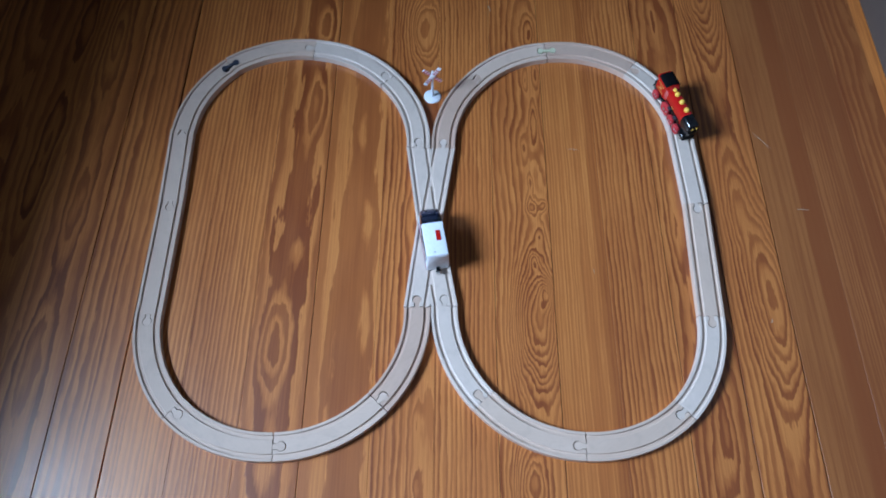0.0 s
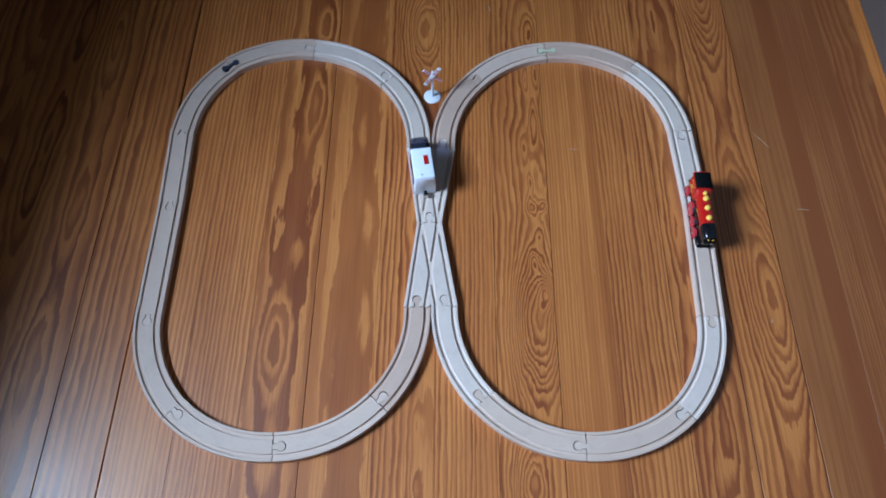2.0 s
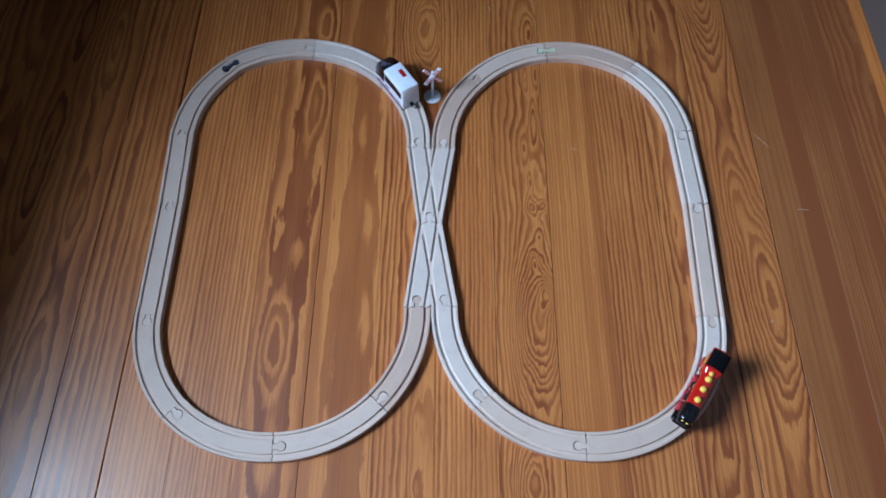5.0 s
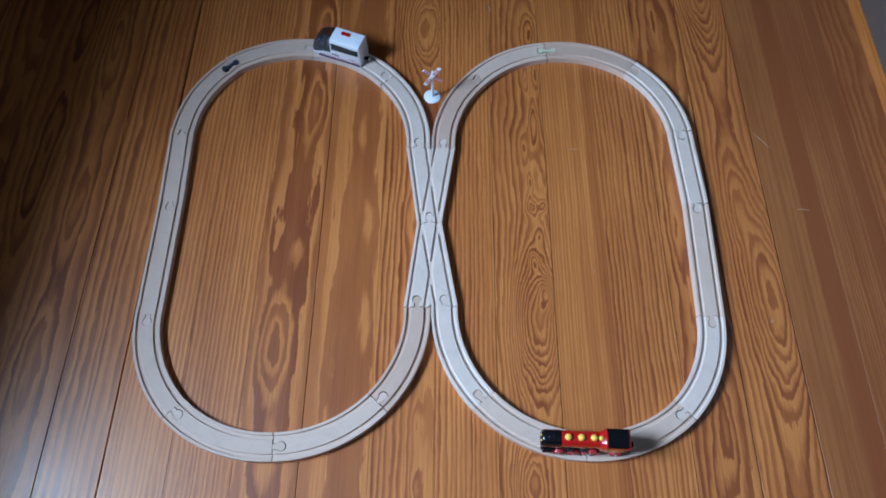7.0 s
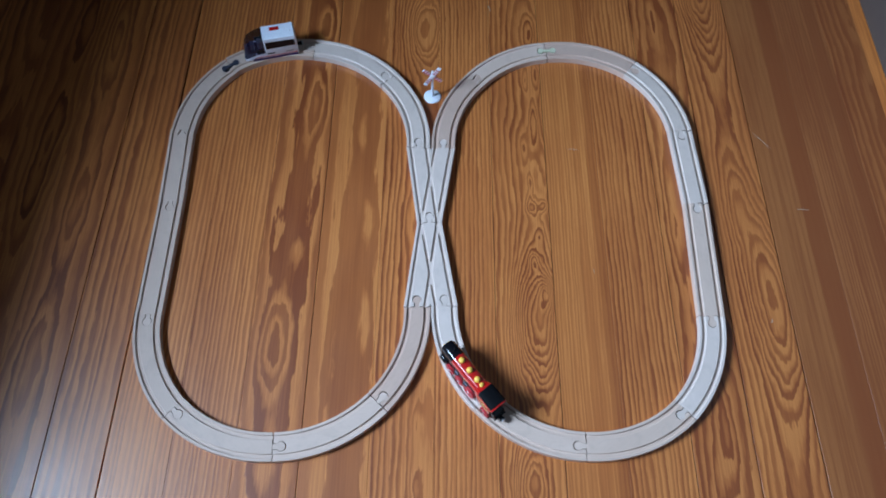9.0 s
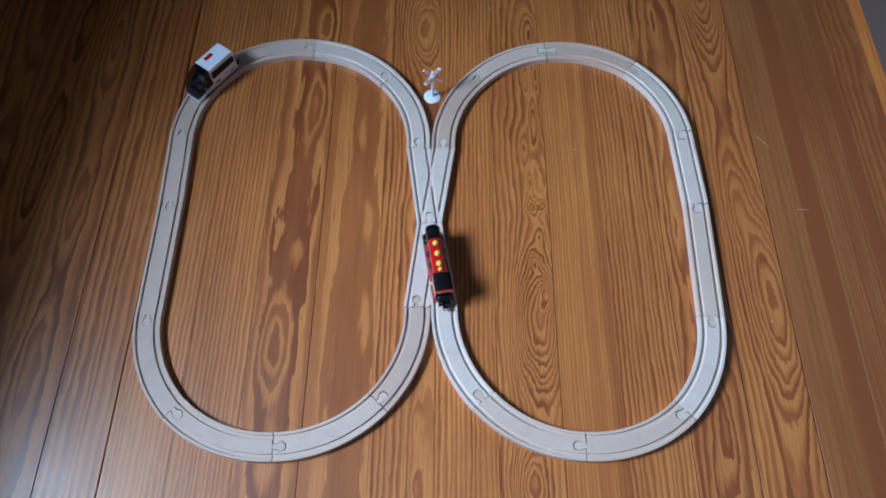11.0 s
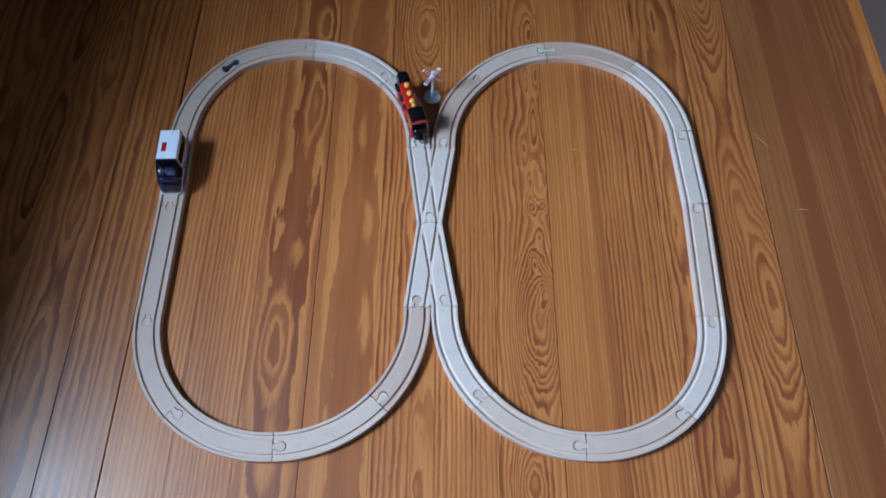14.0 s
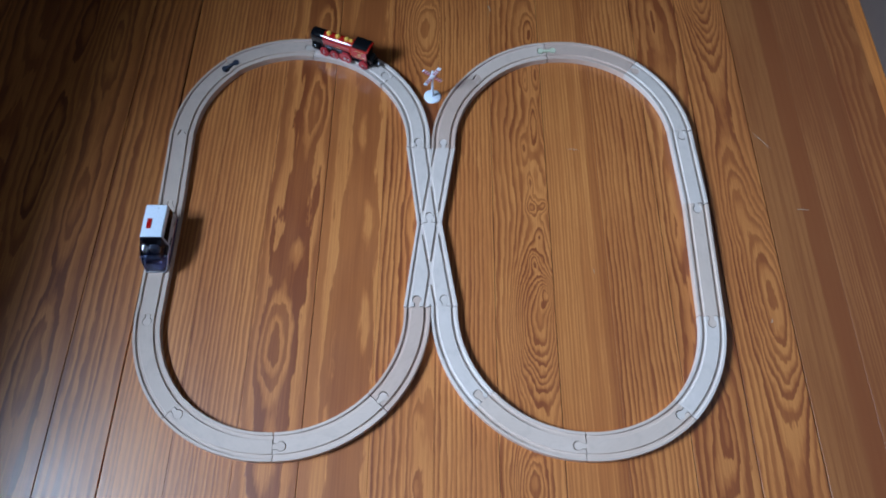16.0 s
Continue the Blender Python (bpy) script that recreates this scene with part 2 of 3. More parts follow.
# seams between the boards, by x; each row: right edge and the board's figure
LEFT_EDGE = -1.018
BOARDS = [
    (-0.99, dict(seed=6.1, xc=-0.15, ring=0.009)),
    (-0.898, dict(seed=7.7, xc=0.06, ring=0.008)), (-0.806, dict(seed=8.3, xc=0.03, ring=0.009)),
    (-0.714, dict(seed=9.9, light=(0.400, 0.1164, 0.0288), dark=(0.178, 0.0405, 0.0107), xc=0.04, d0=0.05, ring=0.013, drift=0.04, freq=2.6, wobble=0.010)),
    (-0.6215, dict(seed=10.2, light=(0.400, 0.1164, 0.0288), dark=(0.178, 0.0405, 0.0107), xc=0.01, d0=0.05, ring=0.014, drift=0.030, freq=3.0, wobble=0.010,
                   knots=[(-0.655, 0.10, 0.018, 0.16, 2.0), (-0.645, 0.42, 0.018, 0.10, 2.0)])),
    (-0.530, dict(seed=11.6, light=(0.410, 0.1205, 0.0294), dark=(0.185, 0.0425, 0.0112), xc=0.0, d0=0.04, ring=0.013, drift=0.022, freq=2.4, wobble=0.009, phase=0.7,
                  knots=[(-0.585, 0.40, 0.020, 0.13, 2.6), (-0.575, 0.02, 0.016, 0.10, 1.6), (-0.580, -0.22, 0.018, 0.09, 1.5)])),
    (-0.4435, dict(seed=12.3, light=(0.430, 0.1285, 0.0314), dark=(0.200, 0.0456, 0.0117), xc=0.085, d0=0.03, ring=0.0105, drift=0.024, freq=1.6, contrast=1.0, wobble=0.004)),
    (-0.354, dict(seed=13.8, xc=-0.13, ring=0.0075, drift=0.03, contrast=0.62, wobble=0.003)),
    (-0.265, dict(seed=14.4, xc=0.14, ring=0.0070, drift=0.02, contrast=0.80, wobble=0.003)),
    (-0.1745, dict(seed=15.5, xc=0.002, d0=0.055, drift=0.006, freq=7.0, ring=0.0130, phase=0.74, late=0.42, wobble=0.006, uneven=0.35,
                   knots=[(-0.2291, -0.205, 0.021, 0.072, 2.15), (-0.203, 0.245, 0.016, 0.062, 1.70), (-0.197, 0.430, 0.016, 0.050, 1.5),
                          (-0.206, -0.050, 0.012, 0.030, 0.62), (-0.186, 0.060, 0.006, 0.075, 0.60), (-0.212, 0.165, 0.010, 0.045, 0.55),
                          (-0.250, -0.030, 0.006, 0.080, 0.55), (-0.190, -0.110, 0.006, 0.040, 0.5), (-0.225, -0.375, 0.018, 0.045, 0.9)])),
    (-0.0785, dict(seed=16.1, xc=0.014, d0=0.080, drift=0.006, ring=0.0170, phase=0.70, contrast=0.62, wobble=0.006, freq=4.6, uneven=0.4, late=0.40,
                   knots=[(-0.0950, -0.165, 0.010, 0.052, 0.72), (-0.1000, 0.010, 0.011, 0.045, 0.65), (-0.118, 0.180, 0.009, 0.050, 0.6), (-0.150, -0.25, 0.005, 0.12, 0.5), (-0.158, 0.10, 0.005, 0.2, 0.5), (-0.140, -0.02, 0.004, 0.10, 0.4), (-0.140, 0.40, 0.012, 0.06, 0.5)])),
    (0.0118, dict(seed=17.9, xc=0.040, d0=0.03, drift=0.026, ring=0.0088, contrast=0.90, wobble=0.005, light=(0.474, 0.1437, 0.0363),
                  knots=[(-0.021, 0.420, 0.030, 0.085, 5.0), (-0.014, -0.324, 0.010, 0.045, 1.2), (-0.013, -0.410, 0.012, 0.040, 1.5), (-0.030, 0.02, 0.012, 0.05, 1.0)])),
    (0.1036, dict(seed=18.2, xc=-0.16, d0=0.04, drift=0.018, ring=0.0068, contrast=0.88, wobble=0.004, late=0.58, uneven=1.2)),
    (0.1955, dict(seed=19.3, xc=0.022, d0=0.060, drift=0.012, ring=0.0056, contrast=0.95, wobble=0.008, freq=5.0, uneven=1.0, light=(0.450, 0.1358, 0.0336),
                  knots=[(0.178, 0.205, 0.008, 0.045, 2.6), (0.190, 0.110, 0.007, 0.050, 1.8), (0.1695, 0.036, 0.009, 0.020, 3.0), (0.166, -0.060, 0.008, 0.020, 2.6),
                         (0.186, 0.040, 0.006, 0.012, 2.2), (0.169, 0.085, 0.005, 0.022, 1.8), (0.160, 0.150, 0.005, 0.03, 1.2), (0.178, -0.015, 0.007, 0.018, 1.6), (0.188, 0.310, 0.007, 0.040, 1.8), (0.166, 0.300, 0.005, 0.025, 1.4),
                         (0.186, -0.118, 0.014, 0.024, 4.5), (0.179, 0.415, 0.011, 0.040, 2.2), (0.170, -0.165, 0.036, 0.105, 9.0), (0.148, -0.405, 0.026, 0.055, 5.0)])),
    (0.2828, dict(seed=20.7, xc=0.15, d0=0.05, drift=0.02, ring=0.0052, contrast=0.36, wobble=0.003, late=0.45, light=(0.440, 0.1336, 0.0326),
                  streaks=[(0.2765, 0.011, 0.34), (0.2480, 0.009, 0.12)])),
    # boards to x = 0.807: wood tones, dimmed further for light falling off eastward
    (0.3760, dict(seed=21.4, xc=-0.13, d0=0.04, drift=0.03, ring=0.0074, contrast=0.90, wobble=0.006, late=0.58, uneven=1.2, light=(0.430, 0.1295, 0.0320))),
    (0.4640, dict(seed=22.6, xc=0.004, d0=0.05, drift=0.022, ring=0.0125, contrast=0.95, wobble=0.010, freq=4.4, light=(0.425, 0.1285, 0.0320),
                  knots=[(0.424, -0.330, 0.014, 0.080, 1.6), (0.405, -0.400, 0.012, 0.060, 1.2), (0.415, 0.450, 0.007, 0.060, 0.9), (0.400, 0.02, 0.010, 0.12, 1.2)])),
    (0.5575, dict(seed=23.2, xc=0.004, d0=0.034, drift=0.010, freq=3.0, ring=0.0086, phase=0.7, light=(0.430, 0.1276, 0.0309), wobble=0.005, uneven=0.8,
                  knots=[(0.506, 0.060, 0.022, 0.085, 2.2), (0.541, -0.125, 0.040, 0.150, 7.0), (0.520, 0.560, 0.040, 0.155, 8.0)])),
    (0.6500, dict(seed=24.9, xc=0.2, d0=0.05, drift=0.02, ring=0.011, contrast=0.14, wobble=0.003, light=(0.270, 0.0780, 0.0208), streaks=[(0.6355, 0.021, 0.52), (0.590, 0.010, 0.08)])),
    (0.7400, dict(seed=25.7, xc=-0.2, d0=0.05, drift=0.03, ring=0.006, contrast=0.40, light=(0.265, 0.0740, 0.0203), streaks=[(0.728, 0.013, 0.26), (0.690, 0.008, 0.10)])),
    (0.8070, dict(seed=26.4, xc=0.03, d0=0.03, drift=0.04, ring=0.0085, contrast=0.8, light=(0.285, 0.0780, 0.0203))),
    (0.8400, dict(seed=27.8, xc=0.3, d0=0.05, drift=0.02, ring=0.012, contrast=0.25, light=(0.520, 0.1468, 0.0320))),
]


SCRATCHES = [(0.5619, 0.1931, 0.5856, 0.1626, 0.0012), (0.1036, 0.4838, 0.1088, 0.4693, 0.0025), (0.6065, 0.0404, 0.6270, 0.0397, 0.0012), (0.2335, 0.1537, 0.2547, 0.1517, 0.0010), (-0.4405, -0.2018, -0.4367, -0.2044, 0.0020), (0.5266, -0.1539, 0.5253, -0.1603, 0.0015), (0.2597, -0.0741, 0.2609, -0.0810, 0.0015)]


# half widths of the open seams, by x; the others are tight
SEAMS = {-0.4435: 0.0012, -0.530: 0.0007, -0.1745: 0.0005, 0.1036: 0.0004, 0.1955: 0.0005, 0.376: 0.0006, 0.464: 0.0008, 0.5575: 0.0010, 0.65: 0.00003, 0.74: 0.00003, 0.807: 0.00003, 0.84: 0.0006}


def floor_board(x0, x1, figure):
    bm = box(-(x1 - x0) / 2, (x1 - x0) / 2, SOUTH, NORTH, -0.020, 0.0, 0.0002, 1)
    ob = part("floor_board", bm, board_material("pine_board", middle=(x0 + x1) / 2, **figure), floor)
    ob.location = ((x0 + x1) / 2, 0, 0)


def build_floor():
    x0 = LEFT_EDGE
    for x1, figure in BOARDS:
        floor_board(x0 + SEAMS.get(x0, 0.00012), x1 - SEAMS.get(x1, 0.00012), figure)
        x0 = x1
    for mark in SCRATCHES:
        scratch(*mark)
    part("subfloor", box(WEST, EAST, SOUTH, NORTH, -0.06, -0.021), GAP, floor, "dark dusty boards below the gaps")


def scratch(x0, y0, x1, y1, width):
    """A shallow pale scratch in the varnish."""
    a, c = Vector((x0, y0, 0.0003)), Vector((x1, y1, 0.0003))
    side = Vector((-(c - a).y, (c - a).x, 0)).normalized() * width / 2
    bm = bmesh.new()
    rows = []
    for i in range(7):
        u = i / 6
        w = math.sin(math.pi * (0.08 + 0.84 * u)) * (0.7 + 0.3 * math.sin(9 * u))
        mid = a.lerp(c, u) + side * 0.8 * math.sin(4 * u)
        rows.append((bm.verts.new(mid + side * w), bm.verts.new(mid - side * w)))
    for (p, q), (r, s) in zip(rows, rows[1:]):
        bm.faces.new((p, q, s, r))
    bmesh.ops.recalc_face_normals(bm, faces=bm.faces[:])
    bmesh.ops.solidify(bm, geom=bm.faces[:], thickness=0.0002)
    part("scratch", bm, SCRATCH, floor, "pale scratch in the varnish")


def wall(name, label, *b):
    return tagged(part(name, box(*b), PLASTER), label, "wall", kind="structure")


def build_room():
    wall("wall_east", "plain plastered wall", EAST, EAST + 0.12, SOUTH - 0.12, NORTH + 0.12, -0.06, TOP)
    # unseen walls and ceiling, added to enclose the light and kept dark against bounce
    wall("wall_south", "plain plastered wall", WEST - DEEP, EAST - 0.001, SOUTH - 0.12, SOUTH, -0.06, TOP)
    wall("wall_north", "plain plastered wall", WEST - DEEP, EAST - 0.001, NORTH, NORTH + 0.12, -0.06, TOP)
    bm = box(WEST - DEEP, WEST, SOUTH, WIN_Y0, -0.06, TOP)
    box(WEST - DEEP, WEST, WIN_Y1, NORTH, -0.06, TOP, bm=bm)
    box(WEST - DEEP, WEST, WIN_Y0, WIN_Y1, -0.06, WIN_Z0, bm=bm)
    box(WEST - DEEP, WEST, WIN_Y0, WIN_Y1, WIN_Z1, TOP, bm=bm)
    tagged(part("wall_west", bm, PLASTER), "plain plastered wall, unseen and made thick to shade the floor, with a window opening", "wall", kind="structure")
    tagged(part("ceiling", box(WEST - DEEP, EAST + 0.12, SOUTH - 0.12, NORTH + 0.12, TOP, TOP + 0.1), CEILING),
           "plain painted ceiling", "ceiling", kind="structure")
    bm = box(EAST - 0.014, EAST - 0.001, SOUTH + 0.001, NORTH - 0.001, 0.001, 0.11, 0.004)
    tagged(part("baseboard", bm, TRIM), "dark painted wooden baseboard along the wall", "baseboard", kind="structure")
    frame_bm = box(WEST - DEEP + 0.01, WEST - DEEP + 0.06, WIN_Y0, WIN_Y0 + 0.05, WIN_Z0, WIN_Z1)
    box(WEST - DEEP + 0.01, WEST - DEEP + 0.06, WIN_Y1 - 0.05, WIN_Y1, WIN_Z0, WIN_Z1, bm=frame_bm)
    box(WEST - DEEP + 0.01, WEST - DEEP + 0.06, WIN_Y0 + 0.05, WIN_Y1 - 0.05, WIN_Z0, WIN_Z0 + 0.05, bm=frame_bm)
    box(WEST - DEEP + 0.01, WEST - DEEP + 0.06, WIN_Y0 + 0.05, WIN_Y1 - 0.05, WIN_Z1 - 0.05, WIN_Z1, bm=frame_bm)
    tagged(part("window_1", frame_bm, FRAME_PAINT), "white painted window frame in the wall", "window", kind="structure")


# ---- the wooden railway ----
RADIUS, HALF, THICK, GROOVE = 0.202, 0.020, 0.012, 0.0032
G_IN, G_OUT = 0.0100, 0.0157          # the groove's inner and outer wall, from the middle
PEG_AT, PEG_R, NECK = 0.0115, 0.0062, 0.0033
GAP_W = 0.0007
Y_LEN, Y_SPREAD = 0.144, 0.02097
SHORT, LONG = 0.1438, 0.1972

# each piece: kind, the middle of its start (x, y), its heading in degrees, wood
PIECES = {
    "R10": ("CR", 0.0213, 0.1435, 92.36, "w"),
    "R11": ("CR", 0.0735, 0.2877, 51.42, "p"),
    "R12": ("CR", 0.2083, 0.3623, 8.41, "w"),
    "R13": ("CR", 0.3583, 0.3248, -39.59, "l"),
    "R00": ("CR", 0.4297, -0.1550, -90.07, "l"),
    "R01": ("CR", 0.3700, -0.2980, -137.57, "p"),
    "R02": ("CR", 0.2240, -0.3508, 178.56, "p"),
    "R03": ("CR", 0.0825, -0.2882, 134.26, "l"),
    "L10": ("CL", -0.0215, 0.1452, 88.22, "l"),
    "L11": ("CL", -0.0770, 0.2907, 131.15, "l"),
    "L12": ("CL", -0.2158, 0.3598, 174.10, "p"),
    "L13": ("CL", -0.3618, 0.3150, -136.25, "p"),
    "L00": ("CL", -0.4183, -0.1638, -88.99, "p"),
    "L01": ("CL", -0.3564, -0.3054, -41.79, "p"),
    "L02": ("CL", -0.2097, -0.3565, 1.76, "p"),
    "L03": ("CL", -0.0682, -0.2923, 47.72, "w"),
    "RSa": ("short", 0.4307, 0.1869, -87.75, "l"),
    "RSb": ("long", 0.4362, 0.0426, -91.77, "p"),
    "LSa": ("short", -0.4255, 0.1758, -87.77, "p"),
    "LSb": ("long", -0.4198, 0.0328, -89.52, "p"),
    "YT": ("Y", -0.0000, -0.0000, 90.00, "l"),
    "YB": ("Y", 0.0001, -0.0011, -88.29, "l"),
}


def inside(p, poly):
    hit = False
    for (x0, y0), (x1, y1) in zip(poly, poly[1:] + poly[:1]):
        if (y0 > p[1]) != (y1 > p[1]) and p[0] < x0 + (p[1] - y0) * (x1 - x0) / (y1 - y0):
            hit = not hit
    return hit


def keyhole(at, way, grow):
    """The outline of a peg, or with grow of its socket: a neck from the joint at u = at, going way, and a round head."""
    r, h = PEG_R + grow, NECK + grow
    a0 = math.asin(h / r)
    pts = [(-0.001 if grow else 0.0, -h)]
    for i in range(19):
        a = math.pi + a0 + (2 * math.pi - 2 * a0) * i / 18
        pts.append((PEG_AT + r * math.cos(a), r * math.sin(a)))
    pts.append((-0.001 if grow else 0.0, h))
    return [(at + way * u, w) for u, w in pts]


def slab(outline, grooves, holes, cuts, bend):
    """A flat wooden piece: the outline in (u, w), grooves sunk into its top, holes cut through, mapped by bend."""
    from mathutils.geometry import delaunay_2d_cdt
    pts, edges = [], []

    def loop(poly):
        n = len(pts)
        pts.extend(Vector(p) for p in poly)
        edges.extend((n + i, n + (i + 1) % len(poly)) for i in range(len(poly)))

    loop(outline)
    for g in grooves + holes:
        loop(g)
    for a, b in cuts:
        n = len(pts)
        pts.extend((Vector(a), Vector(b)))
        edges.append((n, n + 1))
    co, _, tris, *_ = delaunay_2d_cdt(pts, edges, [], 0, 1e-6)
    level = []
    for t in tris:
        c = sum((co[i] for i in t), Vector((0, 0))) / len(t)
        if not inside(c, outline) or any(inside(c, h) for h in holes):
            level.append(None)
        elif any(inside(c, g) for g in grooves):
            level.append(THICK - GROOVE)
        else:
            level.append(THICK)
    bm = bmesh.new()
    made = {}

    def vert(i, z):
        if (i, z) not in made:
            x, y = bend(*co[i])
            made[i, z] = bm.verts.new((x, y, z))
        return made[i, z]

    sides = {}
    for t, z in zip(tris, level):
        if z is None:
            continue
        a, b, c = t
        bm.faces.new([vert(i, z) for i in t])
        bm.faces.new([vert(i, 0.0) for i in reversed(t)])
        for i, j in ((a, b), (b, c), (c, a)):
            sides[i, j] = z
    for (i, j), z in sides.items():
        other = sides.get((j, i), 0.0)
        if z > other:
            bm.faces.new([vert(j, z), vert(i, z), vert(i, other), vert(j, other)])
    bmesh.ops.recalc_face_normals(bm, faces=bm.faces[:])
    return bm


def bend_for(kind):
    turn = {"CL": 1, "CR": -1}.get(kind, 0)

    def bend(u, w):
        if not turn:
            return u, w
        a = u / RADIUS
        r = RADIUS - turn * w
        return r * math.sin(a), turn * (RADIUS - r * math.cos(a))
    return bend


def finish(ob):
    mod = ob.modifiers.new("worn_edges", "BEVEL")
    mod.width, mod.segments, mod.limit_method, mod.angle_limit = 0.0006, 2, "ANGLE", radians(50)
    for f in ob.data.polygons:
        f.use_smooth = True
    ob.data.set_sharp_from_angle(angle=radians(35))


def peg(parent, material, place):
    """The round-headed peg that holds the next piece."""
    bm = slab(keyhole(0.0, 1, 0.0), [], [], [], lambda u, w: (u, w))
    for v in bm.verts:
        v.co.z = 0.001 if v.co.z < 0.001 else THICK - 0.0005
    ob = part("connector_peg", bm, material, parent)
    ob.matrix_local = place
    return ob


def track_piece(name, kind, x, y, heading, wood, both_sockets=False):
    material = {"p": BEECH, "w": BEECH_WARM, "l": BEECH_WHITE}[wood]
    if kind == "Y":
        return switch_piece(name, x, y, heading, material)
    length = {"CL": RADIUS * math.pi / 4, "CR": RADIUS * math.pi / 4, "short": SHORT, "long": LONG}[kind]
    bend = bend_for(kind)
    steps = 20 if kind in ("CL", "CR") else 4
    tail = 0.0018 if both_sockets else 0.0002
    us = [0.0002 + (length - 0.0002 - tail) * i / steps for i in range(steps + 1)]
    outline = [(u, -HALF) for u in us] + [(u, HALF) for u in reversed(us)]
    grooves = []
    for s in (-1, 1):
        g = [(u, s * G_IN) for u in us] + [(u, s * G_OUT) for u in reversed(us)]
        grooves.append(g)
    holes = [keyhole(0.0, 1, GAP_W)]
    if both_sockets:
        holes.append(keyhole(length, -1, GAP_W))
    cuts = [((u, -HALF), (u, HALF)) for u in us[1:-1]]
    ob = part("track_piece", slab(outline, grooves, holes, cuts, bend), material)
    finish(ob)
    ob.matrix_world = pose(x, y, 0.0, 0, 0, heading)
    turn = {"CL": 45, "CR": -45}.get(kind, 0)
    ex, ey = bend(length, 0.0)
    if not both_sockets:
        peg(ob, material, pose(ex, ey, 0, 0, 0, turn))
    form = "curved" if turn else "straight"
    tone = {"p": "pale", "w": "pinkish", "l": "whitish"}[wood]
    size = {"short": "short ", "long": "long "}.get(kind, "")
    return tagged(ob, f"{tone} beech wood {size}{form} toy railway track piece with two grooves", "toy track", "wooden railway track pieces")


def switch_piece(name, x, y, heading, material):
    """A crossing half: two grooved ways that meet at the narrow base."""
    L, S = Y_LEN, Y_SPREAD
    outline = [(0, -HALF), (L, -S - HALF), (L, -0.0012), (L - 0.004, -0.0005), (L - 0.004, 0.0005), (L, 0.0012), (L, S + HALF), (0, HALF)]
    grooves = []
    for way in (-1, 1):
        for s in (-1, 1):
            g = []
            for u in (0.0, L):
                g.append((u, way * S * u / L + s * G_IN))
            for u in (L, 0.0):
                g.append((u, way * S * u / L + s * G_OUT))
            grooves.append(g)
    if name == "YT":
        holes = [keyhole(0.0, 1, GAP_W)]
    else:
        holes = [[(u, w + s * S) for u, w in keyhole(L, -1, GAP_W)] for s in (-1, 1)]
    ob = part("track_piece", slab(outline, grooves, holes, [], lambda u, w: (u, w)), material)
    finish(ob)
    ob.matrix_world = pose(x, y, 0.0, 0, 0, heading)
    if name == "YT":
        for s in (-1, 1):
            peg(ob, material, pose(L, s * S, 0))
    else:
        peg(ob, material, pose(0, 0, 0, 0, 0, 180))
    return tagged(ob, "pale beech wood branching toy railway piece with crossing grooves", "toy track", "wooden railway track pieces")


def track_connector(material, label, x, y, heading):
    """A loose dumb-bell shaped plastic connector that lies in two sockets."""
    a = keyhole(0.0, 1, -0.0009)
    b = [(-u, w) for u, w in a]
    outline = a[1:-1] + b[1:-1][::-1]
    bm = slab(outline, [], [], [], lambda u, w: (u, w))
    for v in bm.verts:
        v.co.z = 0.0 if v.co.z < 0.001 else THICK - 0.0003
    ob = part("track_connector", bm, material)
    ob.matrix_world = pose(x, y, 0.0005, 0, 0, heading)
    return tagged(ob, label, "track connector")


def build_track():
    for name, (kind, x, y, heading, wood) in PIECES.items():
        track_piece(name, kind, x, y, heading, wood, both_sockets=name in ("L12", "R11"))
    x, y, h = end_of("L12")
    track_connector(NAVY, "dark blue plastic double-ended connector between two curved pieces", x, y, h)
    x, y, h = end_of("R11")
    track_connector(CLEAR, "pale yellowish plastic double-ended connector between two curved pieces", x, y, h)


def end_of(name):
    kind, x, y, heading, _ = PIECES[name]
    length = {"short": SHORT, "long": LONG}.get(kind, RADIUS * math.pi / 4)
    u, w = bend_for(kind)(length, 0.0)
    h = radians(heading)
    turn = {"CL": 45, "CR": -45}.get(kind, 0)
    return x + u * math.cos(h) - w * math.sin(h), y + u * math.sin(h) + w * math.cos(h), heading + turn


# ---- the way that both trains take over the pieces ----
WAY = ["R10", "R11", "R12", "R13", "RSa", "RSb", "R00", "R01", "R02", "R03", "cross", "L10", "L11", "L12", "L13", "LSa", "LSb", "L00", "L01"]


def make_way():
    pts = []
    for name in WAY:
        if name == "cross":
            _, bx, by, bh, _ = PIECES["YB"]
            _, tx, ty, th, _ = PIECES["YT"]
            b, t = pose(bx, by, 0, 0, 0, bh), pose(tx, ty, 0, 0, 0, th)
            stops = [b @ Vector((Y_LEN, Y_SPREAD, 0)), t @ Vector((0, 0, 0)), t @ Vector((Y_LEN, Y_SPREAD, 0))]
            for p, q in zip(stops, stops[1:]):
                pts += [p.lerp(q, 0.05 + 0.1 * i) for i in range(10)]
            continue
        kind, x, y, heading, _ = PIECES[name]
        length = {"short": SHORT, "long": LONG}.get(kind, RADIUS * math.pi / 4)
        m, bend = pose(x, y, 0, 0, 0, heading), bend_for(kind)
        for i in range(12):
            u, w = bend(length * (0.03 + 0.94 * i / 11), 0.0)
            pts.append(m @ Vector((u, w, 0)))
    run = [0.0]
    for a, b in zip(pts, pts[1:]):
        run.append(run[-1] + (b - a).length)
    return np.array(run), np.array([p.x for p in pts]), np.array([p.y for p in pts])


RUN, WAY_X, WAY_Y = make_way()


